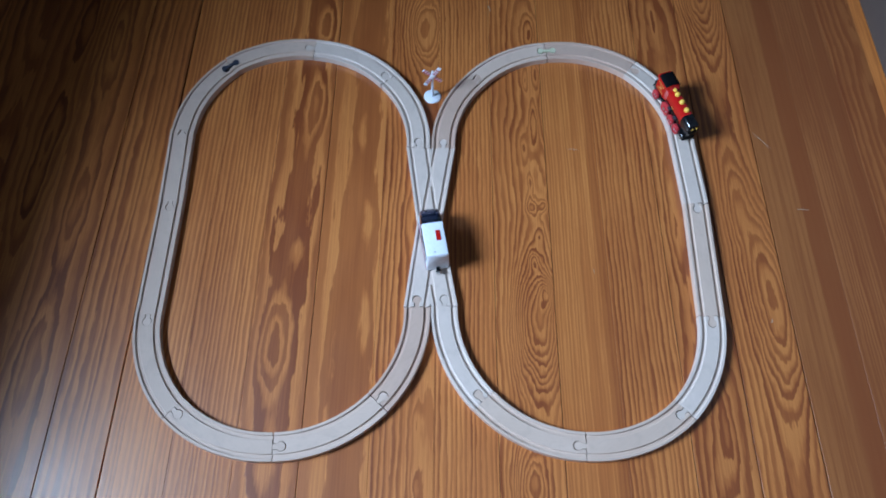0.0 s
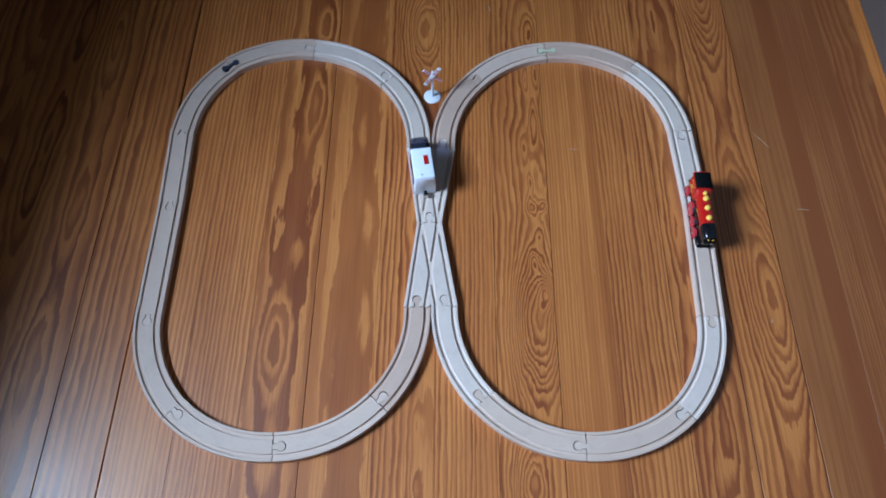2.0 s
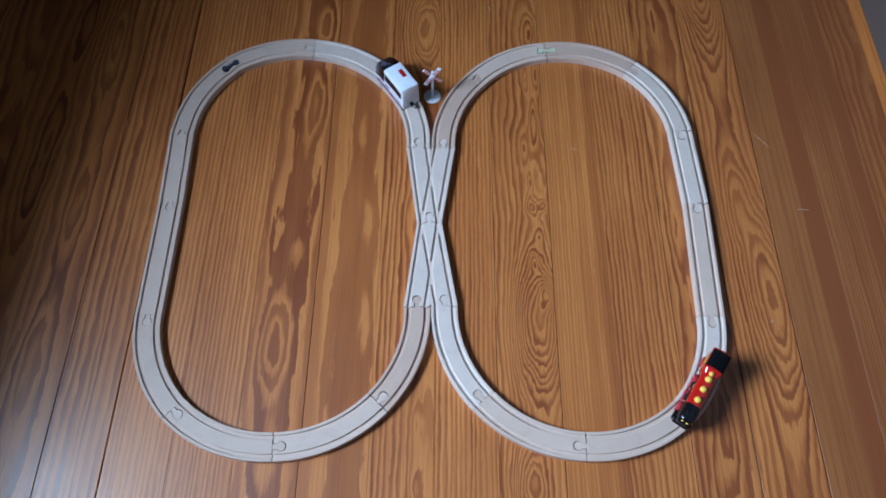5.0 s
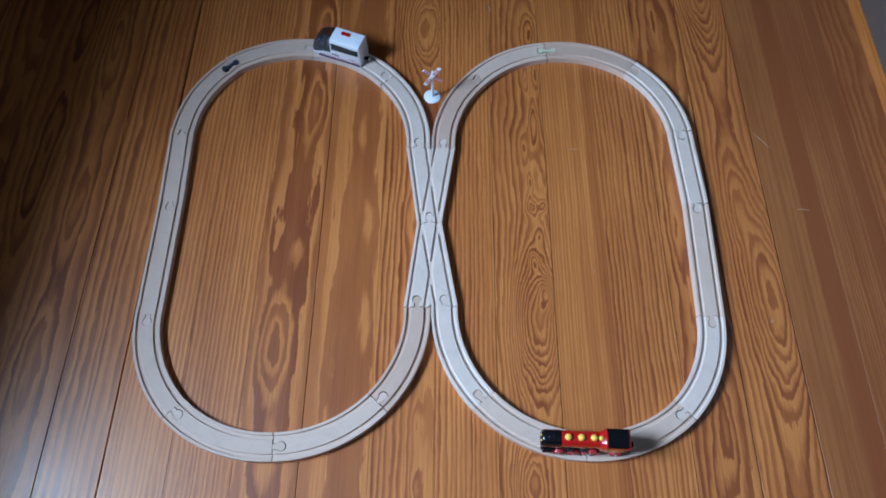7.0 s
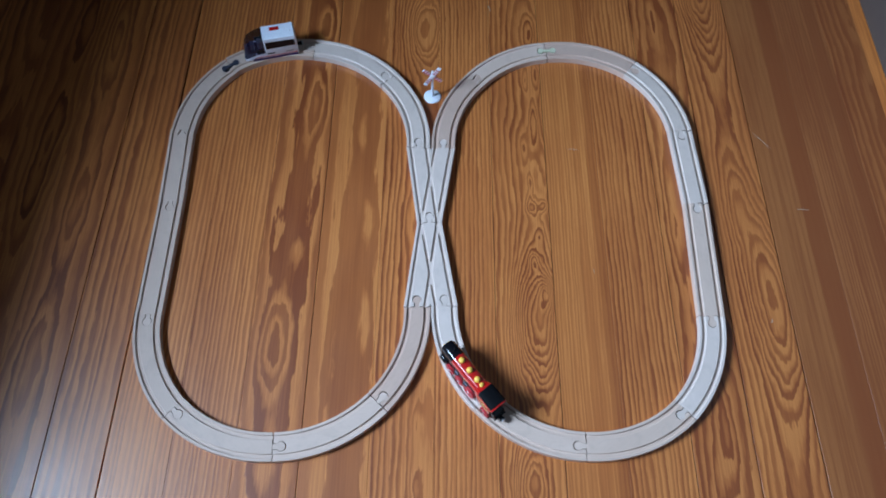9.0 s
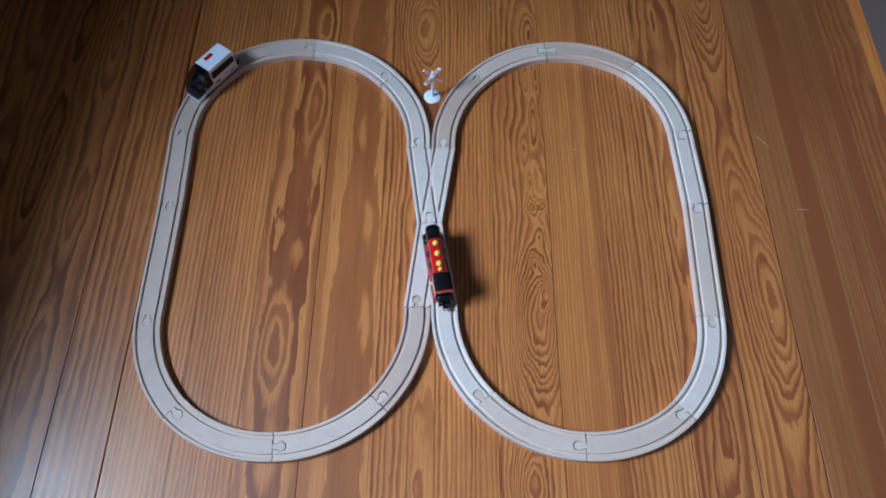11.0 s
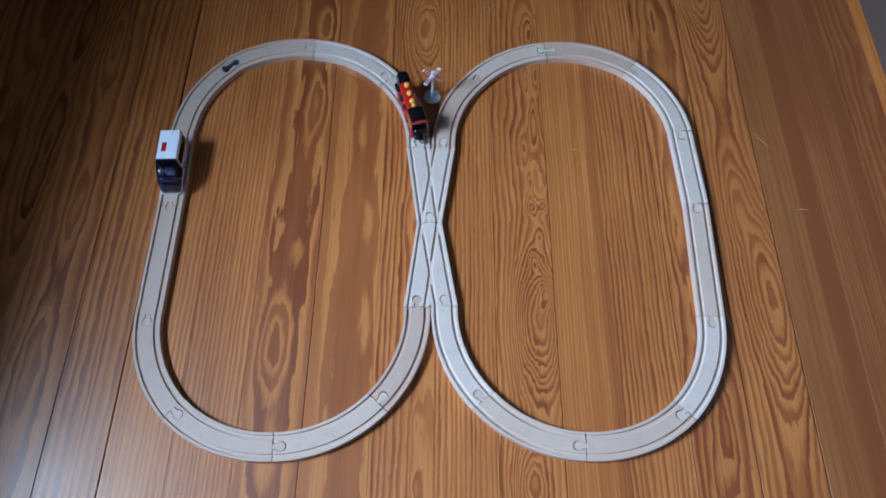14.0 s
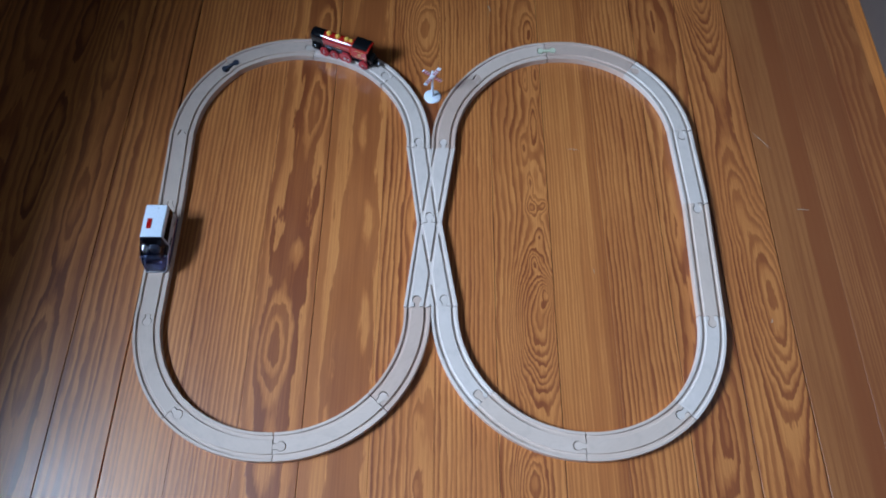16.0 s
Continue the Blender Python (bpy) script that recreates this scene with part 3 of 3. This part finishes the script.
def on_way(s):
    return np.interp(s, RUN, WAY_X), np.interp(s, RUN, WAY_Y)


def train_pose(s, front, rear):
    """The pose of a train whose axles lie front and rear of its origin at s along the way."""
    fx, fy = on_way(s + front)
    rx, ry = on_way(s + rear)
    a = math.atan2(fy - ry, fx - rx)
    return pose(fx - front * math.cos(a), fy - front * math.sin(a), RAIL, 0, 0, math.degrees(a))


RAIL = THICK - GROOVE     # the grooves' floor, on which the wheels roll


# ---- toy trains; x runs forward, z = 0 at the wheels' tread ----
def wheel(thing, x, side, r, half, material, hub, pin):
    """A wheel with a flat rim and hub, turned round its axle; returns it to be keyed."""
    t = 0.0042
    prof = [(r * 0.94, -t / 2), (r, -t / 2 + 0.0004), (r, t / 2 - 0.0004), (r * 0.94, t / 2), (r * 0.80, t / 2), (r * 0.76, t / 2 - 0.0008),
            (r * 0.36, t / 2 - 0.0008), (r * 0.32, t / 2 + 0.0002), (r * 0.12, t / 2 + 0.0004)]
    bm = turned(prof, n=28)
    face = pose(0, 0, 0, -90 * side, 0, 0)
    bmesh.ops.transform(bm, matrix=face, verts=bm.verts[:])
    ob = part("wheel", bm, material, thing, smooth=True)
    hub_bm = turned([(r * 0.24, 0), (r * 0.24, 0.0006), (r * 0.12, 0.0010)], face @ pose(0, 0, t / 2), n=16)
    part("hub", hub_bm, hub, ob, "bright steel hub")
    if pin:
        pin_bm = turned([(r * 0.17, 0), (r * 0.17, 0.0010), (r * 0.1, 0.0014)], face @ pose(r * 0.55, 0, t / 2 - 0.0008), n=12)
        part("crank_pin", pin_bm, hub, ob, "pale crank pin")
    ob.location = (x, side * half, r)
    return ob, (x, side * half, r), r


def coupling(thing, x, z, way):
    """A round magnet on a short black shank."""
    m = pose(x, 0, z, 0, 90 * way, 0)
    ob = part("coupling", turned([(0.0030, -0.004), (0.0030, 0.0035), (0.0042, 0.0036), (0.0042, 0.0055)], m, n=18), MATT_BLACK, thing, "black plastic coupling")
    part("magnet", turned([(0.0036, 0.0056), (0.0038, 0.0060), (0.0038, 0.0072), (0.0034, 0.0076)], m, n=18), STEEL, ob, "bright steel magnet")


def rounded(y, z0, z1, r, n=5, r0=0.0):
    """A section in y and z with rounded upper corners and, with r0, rounded lower ones."""
    pts = []
    for cy, cz, a0, rr in ((y - r0, z0 + r0, -90, r0), (y - r, z1 - r, 0, r), (-y + r, z1 - r, 90, r), (-y + r0, z0 + r0, 180, r0)):
        for i in range(n):
            a = radians(a0 + 90 * i / (n - 1))
            pts.append((cy + rr * math.cos(a) * 1.0, cz + rr * math.sin(a)))
    return pts


def steam_engine():
    e = tagged(new("steam_engine"), "red and black toy steam engine with yellow domes", "toy train")
    # underframe with a sloping front
    under = [[(x, y, z) for y, z in rounded(w, z0, z1, 0.0015)] for x, w, z0, z1 in
             ((-0.040, 0.0085, 0.006, 0.0165), (0.030, 0.0085, 0.005, 0.0165), (0.042, 0.0085, 0.004, 0.0165), (0.048, 0.0075, 0.004, 0.012))]
    part("underframe", lofted(under), MATT_BLACK, e, "matt black underframe")
    part("running_board", box(-0.036, 0.0470, -0.0092, 0.0092, 0.0165, 0.0192, 0.0006), BLACK, e, "black running board")
    # boiler: a round barrel on a flat side skirt
    def barrel(x, r, zc, foot):
        pts = [(x, foot, 0.0192)]
        for i in range(17):
            a = radians(-10 + 200 * i / 16)
            c, d = math.cos(a), math.sin(a)
            pts.append((x, r * math.copysign(abs(c) ** 0.80, c), zc + r * math.copysign(abs(d) ** 0.80, d)))
        pts.append((x, -foot, 0.0192))
        return pts
    part("boiler", lofted([barrel(-0.032, 0.0112, 0.0341, 0.0088), barrel(0.0265, 0.0112, 0.0341, 0.0088)]), RED, e, "glossy red boiler", True)
    smoke = [barrel(0.0266, 0.0116, 0.0340, 0.0100), barrel(0.0475, 0.0116, 0.0340, 0.0100), barrel(0.0510, 0.0098, 0.0340, 0.0086)]
    box_ob = part("smokebox", lofted(smoke), BLACK, e, "glossy black smokebox", True)
    part("smokebox_door", turned([(0.0095, 0), (0.0092, 0.0012), (0.006, 0.0022), (0.0015, 0.0026)], pose(0.0510, 0, 0.032, 0, 90, 0)), MATT_BLACK, box_ob, "round black smokebox door", True)
    part("chimney", turned([(0.0058, 0.0), (0.0052, 0.0016), (0.0046, 0.0024), (0.0050, 0.0030), (0.0044, 0.0033)], pose(0.0395, 0, 0.0440)), BLACK, box_ob, "low black chimney", True)
    for s in (-1, 1):
        part("headlight", turned([(0.0019, 0), (0.0019, 0.001), (0.0012, 0.0018)], pose(0.0517, s * 0.0034, 0.0375, 0, 70, 0), 14), YELLOW, box_ob, "small yellow headlight", True)
    dome = [(0.0048, -0.003), (0.0048, 0.0012), (0.0044, 0.0026), (0.0034, 0.0038), (0.0018, 0.0045), (0.0004, 0.0047)]
    for x, k in ((0.0178, 0.95), (0.0002, 0.95), (-0.0168, 0.95), (-0.0262, 0.72)):
        part("dome", turned([(r * k, z * k) for r, z in dome], pose(x, 0, 0.0458), 22), YELLOW, e, "glossy yellow dome", True)
    for s in (-1, 1):
        part("side_valance", box(-0.030, 0.024, s * 0.0104 - 0.0008, s * 0.0104 + 0.0006, 0.0192, 0.0262, 0.0004), BLACK, e, "black strip along the boiler")
        part("gold_mark", box(-0.007, 0.000, s * 0.0108 - 0.0008, s * 0.0108 + 0.0004, 0.0290, 0.0304, 0.0003), GOLD, e, "small worn golden mark")
        part("cylinder", turned([(0.0042, -0.0065), (0.0046, -0.006), (0.0046, 0.006), (0.0042, 0.0065)], pose(0.0425, s * 0.0110, 0.0150, 0, 90, 0), 18), BLACK, e, "black cylinder block", True)
    for x in (0.0130, -0.0075):
        for s in (-1, 1):
            part("splasher", turned([(0.0030, -0.004), (0.0036, -0.0034), (0.0036, 0.0034), (0.0030, 0.004)], pose(x, s * 0.0112, 0.0225, 0, 90, 0), 16), CHROME, e, "dark shiny splasher above the wheels", True)
    part("front_skirt", box(0.0345, 0.0500, -0.0114, 0.0114, 0.0050, 0.0245, 0.0016), MATT_BLACK, e, "black front skirt")
    # cab: red walls with a rounded top and an arched black roof
    def arch(x, half, z0, z_edge, z_top, n=9):
        """A section with upright sides and an arched top."""
        pts = [(x, half, z0), (x, half, z_edge - 0.003)]
        for i in range(n):
            a = math.pi * i / (n - 1)
            pts.append((x, (half - 0.0007) * math.cos(a), z_edge + (z_top - z_edge) * math.sin(a) ** 0.8))
        return pts + [(x, -half, z_edge - 0.003), (x, -half, z0)]
    cab = part("cab", lofted([arch(-0.0605, 0.0136, 0.0225, 0.0460, 0.0500), arch(-0.0325, 0.0136, 0.0225, 0.0460, 0.0500)]), RED, e, "glossy red cab with a rounded top", True)
    for s in (-1, 1):
        for z in (0.0270, 0.0400):
            part("gold_line", box(-0.0560, -0.0375, s * 0.0136 - 0.0006, s * 0.0136 + 0.0003, z, z + 0.0009, 0.0002), GOLD, cab, "thin worn golden line")
        part("gold_badge", box(-0.0500, -0.0435, s * 0.0136 - 0.0006, s * 0.0136 + 0.0003, 0.0310, 0.0355, 0.0005), GOLD, cab, "worn golden badge")
    part("shoulder", lofted([arch(-0.0325, 0.0130, 0.0230, 0.0440, 0.0480), arch(-0.0290, 0.0122, 0.0230, 0.0420, 0.0462), arch(-0.0255, 0.0112, 0.0230, 0.0390, 0.0448)]), RED, e, "red shoulder in front of the cab", True)
    # a black plate on the closed back stands for the shade inside
    part("cab_back_shade", box(-0.0612, -0.0602, -0.0120, 0.0120, 0.0240, 0.0445, 0.0004), MATT_BLACK, cab, "matt black plate for the shade in the cab's open back")
    rim = lofted([arch(-0.0645, 0.0138, 0.0448, 0.0464, 0.0500), arch(-0.0604, 0.0138, 0.0440, 0.0464, 0.0502)])
    part("rear_rim", rim, RED, cab, "red arched rim behind the roof", True)
    def crown(x, half, z_edge, z_top, thick=0.0016, n=9):
        up = [(x, half * math.cos(math.pi * i / (n - 1)), z_edge + (z_top - z_edge) * math.sin(math.pi * i / (n - 1)) ** 0.8) for i in range(n)]
        return up + [(x, p[1], p[2] - thick) for p in reversed(up)]
    part("roof", lofted([crown(-0.0620, 0.0129, 0.0476, 0.0517), crown(-0.0340, 0.0129, 0.0476, 0.0517)]), MATT_BLACK, cab, "matt black arched cab roof", True)
    # low black bunker behind the cab
    bunk = part("bunker", lofted([[(x, y, z) for y, z in rounded(w, 0.0100, h, 0.0030, 5, 0.001)] for x, w, h in
                                  ((-0.0608, 0.0096, 0.0262), (-0.0660, 0.0096, 0.0250), (-0.0700, 0.0088, 0.0215))]), BLACK, e, "low black sloping bunker behind the cab", True)
    part("buffer_beam", box(-0.0716, -0.0698, -0.0100, 0.0100, 0.0095, 0.0150, 0.0006), BLACK, bunk, "black buffer beam")
    part("rear_frame", box(-0.0690, -0.0400, -0.0085, 0.0085, 0.0060, 0.0236, 0.001), MATT_BLACK, e)
    coupling(e, -0.0712, 0.0120, -1)
    wheels = []
    for x, r in ((0.0255, 0.0090), (0.0055, 0.0090), (-0.0170, 0.0122), (-0.0525, 0.0088)):
        for s in (-1, 1):
            wheels.append(wheel(e, x, s, r, 0.0128, DEEP_RED, STEEL, True))
    return e, wheels


def electric_engine():
    e = tagged(new("railcar"), "white toy railcar with smoked front window and red button", "toy train")
    # sections along x: half width at the base, at the waist and at the roof, and the heights
    def shell(x, low, wide, top, z0, zw, z1, r=0.003):
        pts = [(x, low, z0), (x, wide, z0 + 0.004), (x, wide, zw)]
        for i in range(4):
            a = radians(90 * i / 3)
            pts.append((x, top - r + r * math.cos(a), z1 - r + r * math.sin(a)))
        for i in range(4):
            a = radians(90 + 90 * i / 3)
            pts.append((x, -top + r + r * math.cos(a), z1 - r + r * math.sin(a)))
        return pts + [(x, -wide, zw), (x, -wide, z0 + 0.004), (x, -low, z0)]
    body = [shell(-0.0350, 0.0152, 0.0164, 0.0140, 0.0040, 0.0200, 0.0462, 0.003),
            shell(-0.0325, 0.0164, 0.0180, 0.0167, 0.0034, 0.0200, 0.0494, 0.0022),
            shell(0.0228, 0.0164, 0.0180, 0.0167, 0.0034, 0.0200, 0.0500, 0.0022)]
    part("body", lofted(body), WHITE, e, "glossy white body shell", True)
    # the nose: a low white apron and a smoked canopy over it
    apron = [[(x, w - 0.0014, 0.0034), (x, w, 0.0060), (x, w, z), (x, -w, z), (x, -w, 0.0060), (x, -w + 0.0014, 0.0034)] for x, w, z in
             ((0.0228, 0.0180, 0.0178), (0.0400, 0.0179, 0.0160), (0.0500, 0.0177, 0.0128), (0.0560, 0.0172, 0.0102), (0.0595, 0.0160, 0.0088), (0.0608, 0.0140, 0.0080))]
    part("nose", lofted(apron), WHITE, e, "white rounded nose", True)
    def hood(x, low, top, z0, z1, r):
        pts = [(x, low, z0)]
        for i in range(6):
            a = radians(90 * i / 5)
            pts.append((x, top - r + r * math.cos(a), z1 - r + r * math.sin(a)))
        for i in range(6):
            a = radians(90 + 90 * i / 5)
            pts.append((x, -top + r + r * math.cos(a), z1 - r + r * math.sin(a)))
        return pts + [(x, -low, z0)]
    hoods = [hood(0.0229, 0.0175, 0.0164, 0.0179, 0.0497, 0.003), hood(0.0330, 0.0175, 0.0163, 0.0169, 0.0492, 0.006),
             hood(0.0420, 0.0173, 0.0156, 0.0156, 0.0470, 0.007), hood(0.0495, 0.0171, 0.0154, 0.0131, 0.0428, 0.008),
             hood(0.0555, 0.0166, 0.0149, 0.0107, 0.0350, 0.008), hood(0.0592, 0.0155, 0.0142, 0.0092, 0.0250, 0.007),
             hood(0.0614, 0.0138, 0.0128, 0.0084, 0.0150, 0.003)]
    canopy = part("windscreen", lofted(hoods), GLASS, e, "dark smoked glossy windscreen canopy", True)
    for s in (-1, 1):
        lean = lambda z: s * (0.0180 - max(z - 0.020, 0.0) * 0.047)
        part("side_window", lofted([[(x, lean(z) + d * s, z) for x, z, d in
             ((-0.0310, 0.0285, o), (0.0206, 0.0275, o), (0.0206, 0.0425, o), (-0.0310, 0.0408, o))] for o in (-0.0008, 0.0007)]), TINTED, e, "black side window band")
        part("stripe", box(-0.0325, 0.048, s * 0.0174 - 0.0010, s * 0.0176 + 0.0008, 0.0036, 0.0082), PURPLE, e, "purple stripe low on the side")
        part("red_line", box(-0.0325, 0.044, s * 0.0180 - 0.0006, s * 0.0180 + 0.0004, 0.0102, 0.0110), DEEP_RED, e, "thin red line above the stripe")
        for bx in (0.0075, 0.0120, 0.0165):
            part("lettering_bar", box(bx, bx + 0.0032, s * 0.0180 - 0.0004, s * 0.0180 + 0.0004, 0.0150, 0.0182), MATT_BLACK, e, "dark mark on the side")
        part("fine_print_bar", box(-0.0260, -0.0120, s * 0.0180 - 0.0004, s * 0.0180 + 0.0004, 0.0152, 0.0164), GREY, e, "fine grey print on the side")
        part("headlight", turned([(0.0026, 0), (0.0024, 0.0012), (0.0012, 0.0018)], pose(0.0600, s * 0.0128, 0.0068, 0, 75, s * 15), 16), WHITE, e, "round white headlight", True)
        part("cabin_side", box(0.0250, 0.0390, s * 0.0155 - 0.0006, s * 0.0155 + 0.0004, 0.0185, 0.0262, 0.0005), GREEN, canopy, "dark green panel behind the smoked canopy")
    part("cab_floor", box(0.0245, 0.0530, -0.0120, 0.0120, 0.0182, 0.0192, 0.0004), NAVY, e, "dark blue driver's floor")
    part("bulkhead", box(0.0232, 0.0246, -0.0146, 0.0146, 0.0193, 0.0445, 0.0006), NAVY, e, "dark bulkhead behind the windscreen")
    part("seat", box(0.0270, 0.0350, -0.0060, 0.0060, 0.0193, 0.0330, 0.0015), PALE, e, "pale grey driver's seat")
    part("dashboard", box(0.0410, 0.0480, -0.0110, 0.0110, 0.0193, 0.0250, 0.0012), GREY, e, "grey dashboard")
    part("push_button", box(-0.0085, 0.0085, -0.0094, -0.0022, 0.0490, 0.0509, 0.0005), RED, e, "red push button on the roof")
    part("screw", turned([(0.0013, 0), (0.0013, 0.0003), (0.0010, 0.0004)], pose(-0.0270, 0.0035, 0.04935), 12), STEEL, e, "small screw on the roof")
    part("chassis", box(-0.0340, 0.0460, -0.0088, 0.0088, 0.0022, 0.0060, 0.0006), MATT_BLACK, e, "black chassis")
    coupling(e, -0.0375, 0.0105, -1)
    wheels = []
    for x in (0.0330, -0.0220):
        for s in (-1, 1):
            wheels.append(wheel(e, x, s, 0.0060, 0.0127, MATT_BLACK, STEEL, False))
    return e, wheels


def crossing_sign():
    """A white post on a disc with two striped boards set crosswise."""
    g = tagged(new("crossing_sign"), "white plastic toy level crossing sign with red stripes", "toy sign")
    part("base", turned([(0.0148, 0), (0.0152, 0.0006), (0.0152, 0.0024), (0.0141, 0.0034), (0.0030, 0.0040)], n=40), WHITE, g, "round white base", True)
    part("post", turned([(0.0028, 0.0036), (0.0024, 0.0070), (0.0022, 0.0680), (0.0012, 0.0695)], n=16), WHITE, g, "white post", True)
    for lean, half, y in ((30, 0.0255, -0.0042), (-48, 0.0205, -0.0026)):
        m = pose(0, y, 0.0600, 0, lean, 0)
        bm = box(-0.0032, 0.0032, -0.0009, 0.0009, -half, half, 0.0005)
        bmesh.ops.transform(bm, matrix=m, verts=bm.verts[:])
        arm = part("arm", bm, WHITE, g, "white board of the cross")
        for z in (-0.0175, -0.0125, -0.0075, 0.0075, 0.0125, 0.0175):
            sb = box(-0.00325, 0.00325, -0.0012, -0.0002, z - 0.0012, z + 0.0012)
            bmesh.ops.transform(sb, matrix=m, verts=sb.verts[:])
            part("stripe", sb, DEEP_RED, arm, "dark red stripe")
    g.location = (0.0006, 0.2606, 0.0)
    return g


# ---- build and move ----
build_room()
build_track()
crossing_sign()
RED_ENGINE, RED_WHEELS = steam_engine()
RAILCAR, RAILCAR_WHEELS = electric_engine()
build_floor()

# metres along the way at given seconds
RED_RUN = [(0, 0.6000), (0.5, 0.6532), (1, 0.7038), (1.5, 0.7566), (2, 0.8068), (2.5, 0.8634), (3, 0.9144), (3.5, 0.9695), (4, 1.0071), (4.6, 1.0687), (5.2, 1.1274), (5.8, 1.1862), (6.5, 1.2533), (7, 1.3040), (7.5, 1.3504), (8, 1.3953), (8.5, 1.4410), (9, 1.4863), (9.6, 1.5419), (10.2, 1.5979), (10.8, 1.6557), (11.5, 1.7256), (12, 1.7781), (12.5, 1.8313), (13, 1.8828), (13.5, 1.9330), (14, 1.9819), (14.5, 2.0275), (15, 2.0729), (15.5, 2.1180), (16, 2.1690)]
WHITE_RUN = [(0, 1.7037), (0.5, 1.7391), (1, 1.7746), (1.5, 1.8095), (2, 1.8417), (2.5, 1.8704), (3, 1.8987), (3.5, 1.9300), (4, 1.9596), (4.6, 1.9974), (5.2, 2.0363), (5.8, 2.0761), (6.5, 2.1226), (7, 2.1562), (7.5, 2.1878), (8, 2.2208), (8.5, 2.2533), (9, 2.2846), (9.6, 2.3217), (10.2, 2.3591), (10.8, 2.3967), (11.5, 2.4408), (12, 2.4726), (12.5, 2.5038), (13, 2.5355), (13.5, 2.5687), (14, 2.6036), (14.5, 2.6380), (15, 2.6744), (15.5, 2.7090), (16, 2.7440)]


def glide(table, t):
    """A smooth curve through the table."""
    ts, ss = [a for a, _ in table], [b for _, b in table]
    i = min(max(int(np.searchsorted(ts, t)) - 1, 0), len(ts) - 2)
    slope = [(ss[min(j + 1, len(ts) - 1)] - ss[max(j - 1, 0)]) / (ts[min(j + 1, len(ts) - 1)] - ts[max(j - 1, 0)]) for j in (i, i + 1)]
    h = ts[i + 1] - ts[i]
    u = (t - ts[i]) / h
    return ((2 * u ** 3 - 3 * u * u + 1) * ss[i] + (u ** 3 - 2 * u * u + u) * h * slope[0]
            + (3 * u * u - 2 * u ** 3) * ss[i + 1] + (u ** 3 - u * u) * h * slope[1])


def motions():
    for thing, wheels, table, front, rear in ((RED_ENGINE, RED_WHEELS, RED_RUN, 0.018, -0.051), (RAILCAR, RAILCAR_WHEELS, WHITE_RUN, 0.033, -0.022)):
        times = [i * 0.2 for i in range(81)]
        walk(thing, [(t, train_pose(glide(table, t), front, rear)) for t in times])
        start = glide(table, 0.0)
        for ob, (x, y, z), r in wheels:
            walk(ob, [(i * 0.1, pose(x, y, z, 0, math.degrees((glide(table, i * 0.1) - start) / r), 0)) for i in range(161)])


motions()
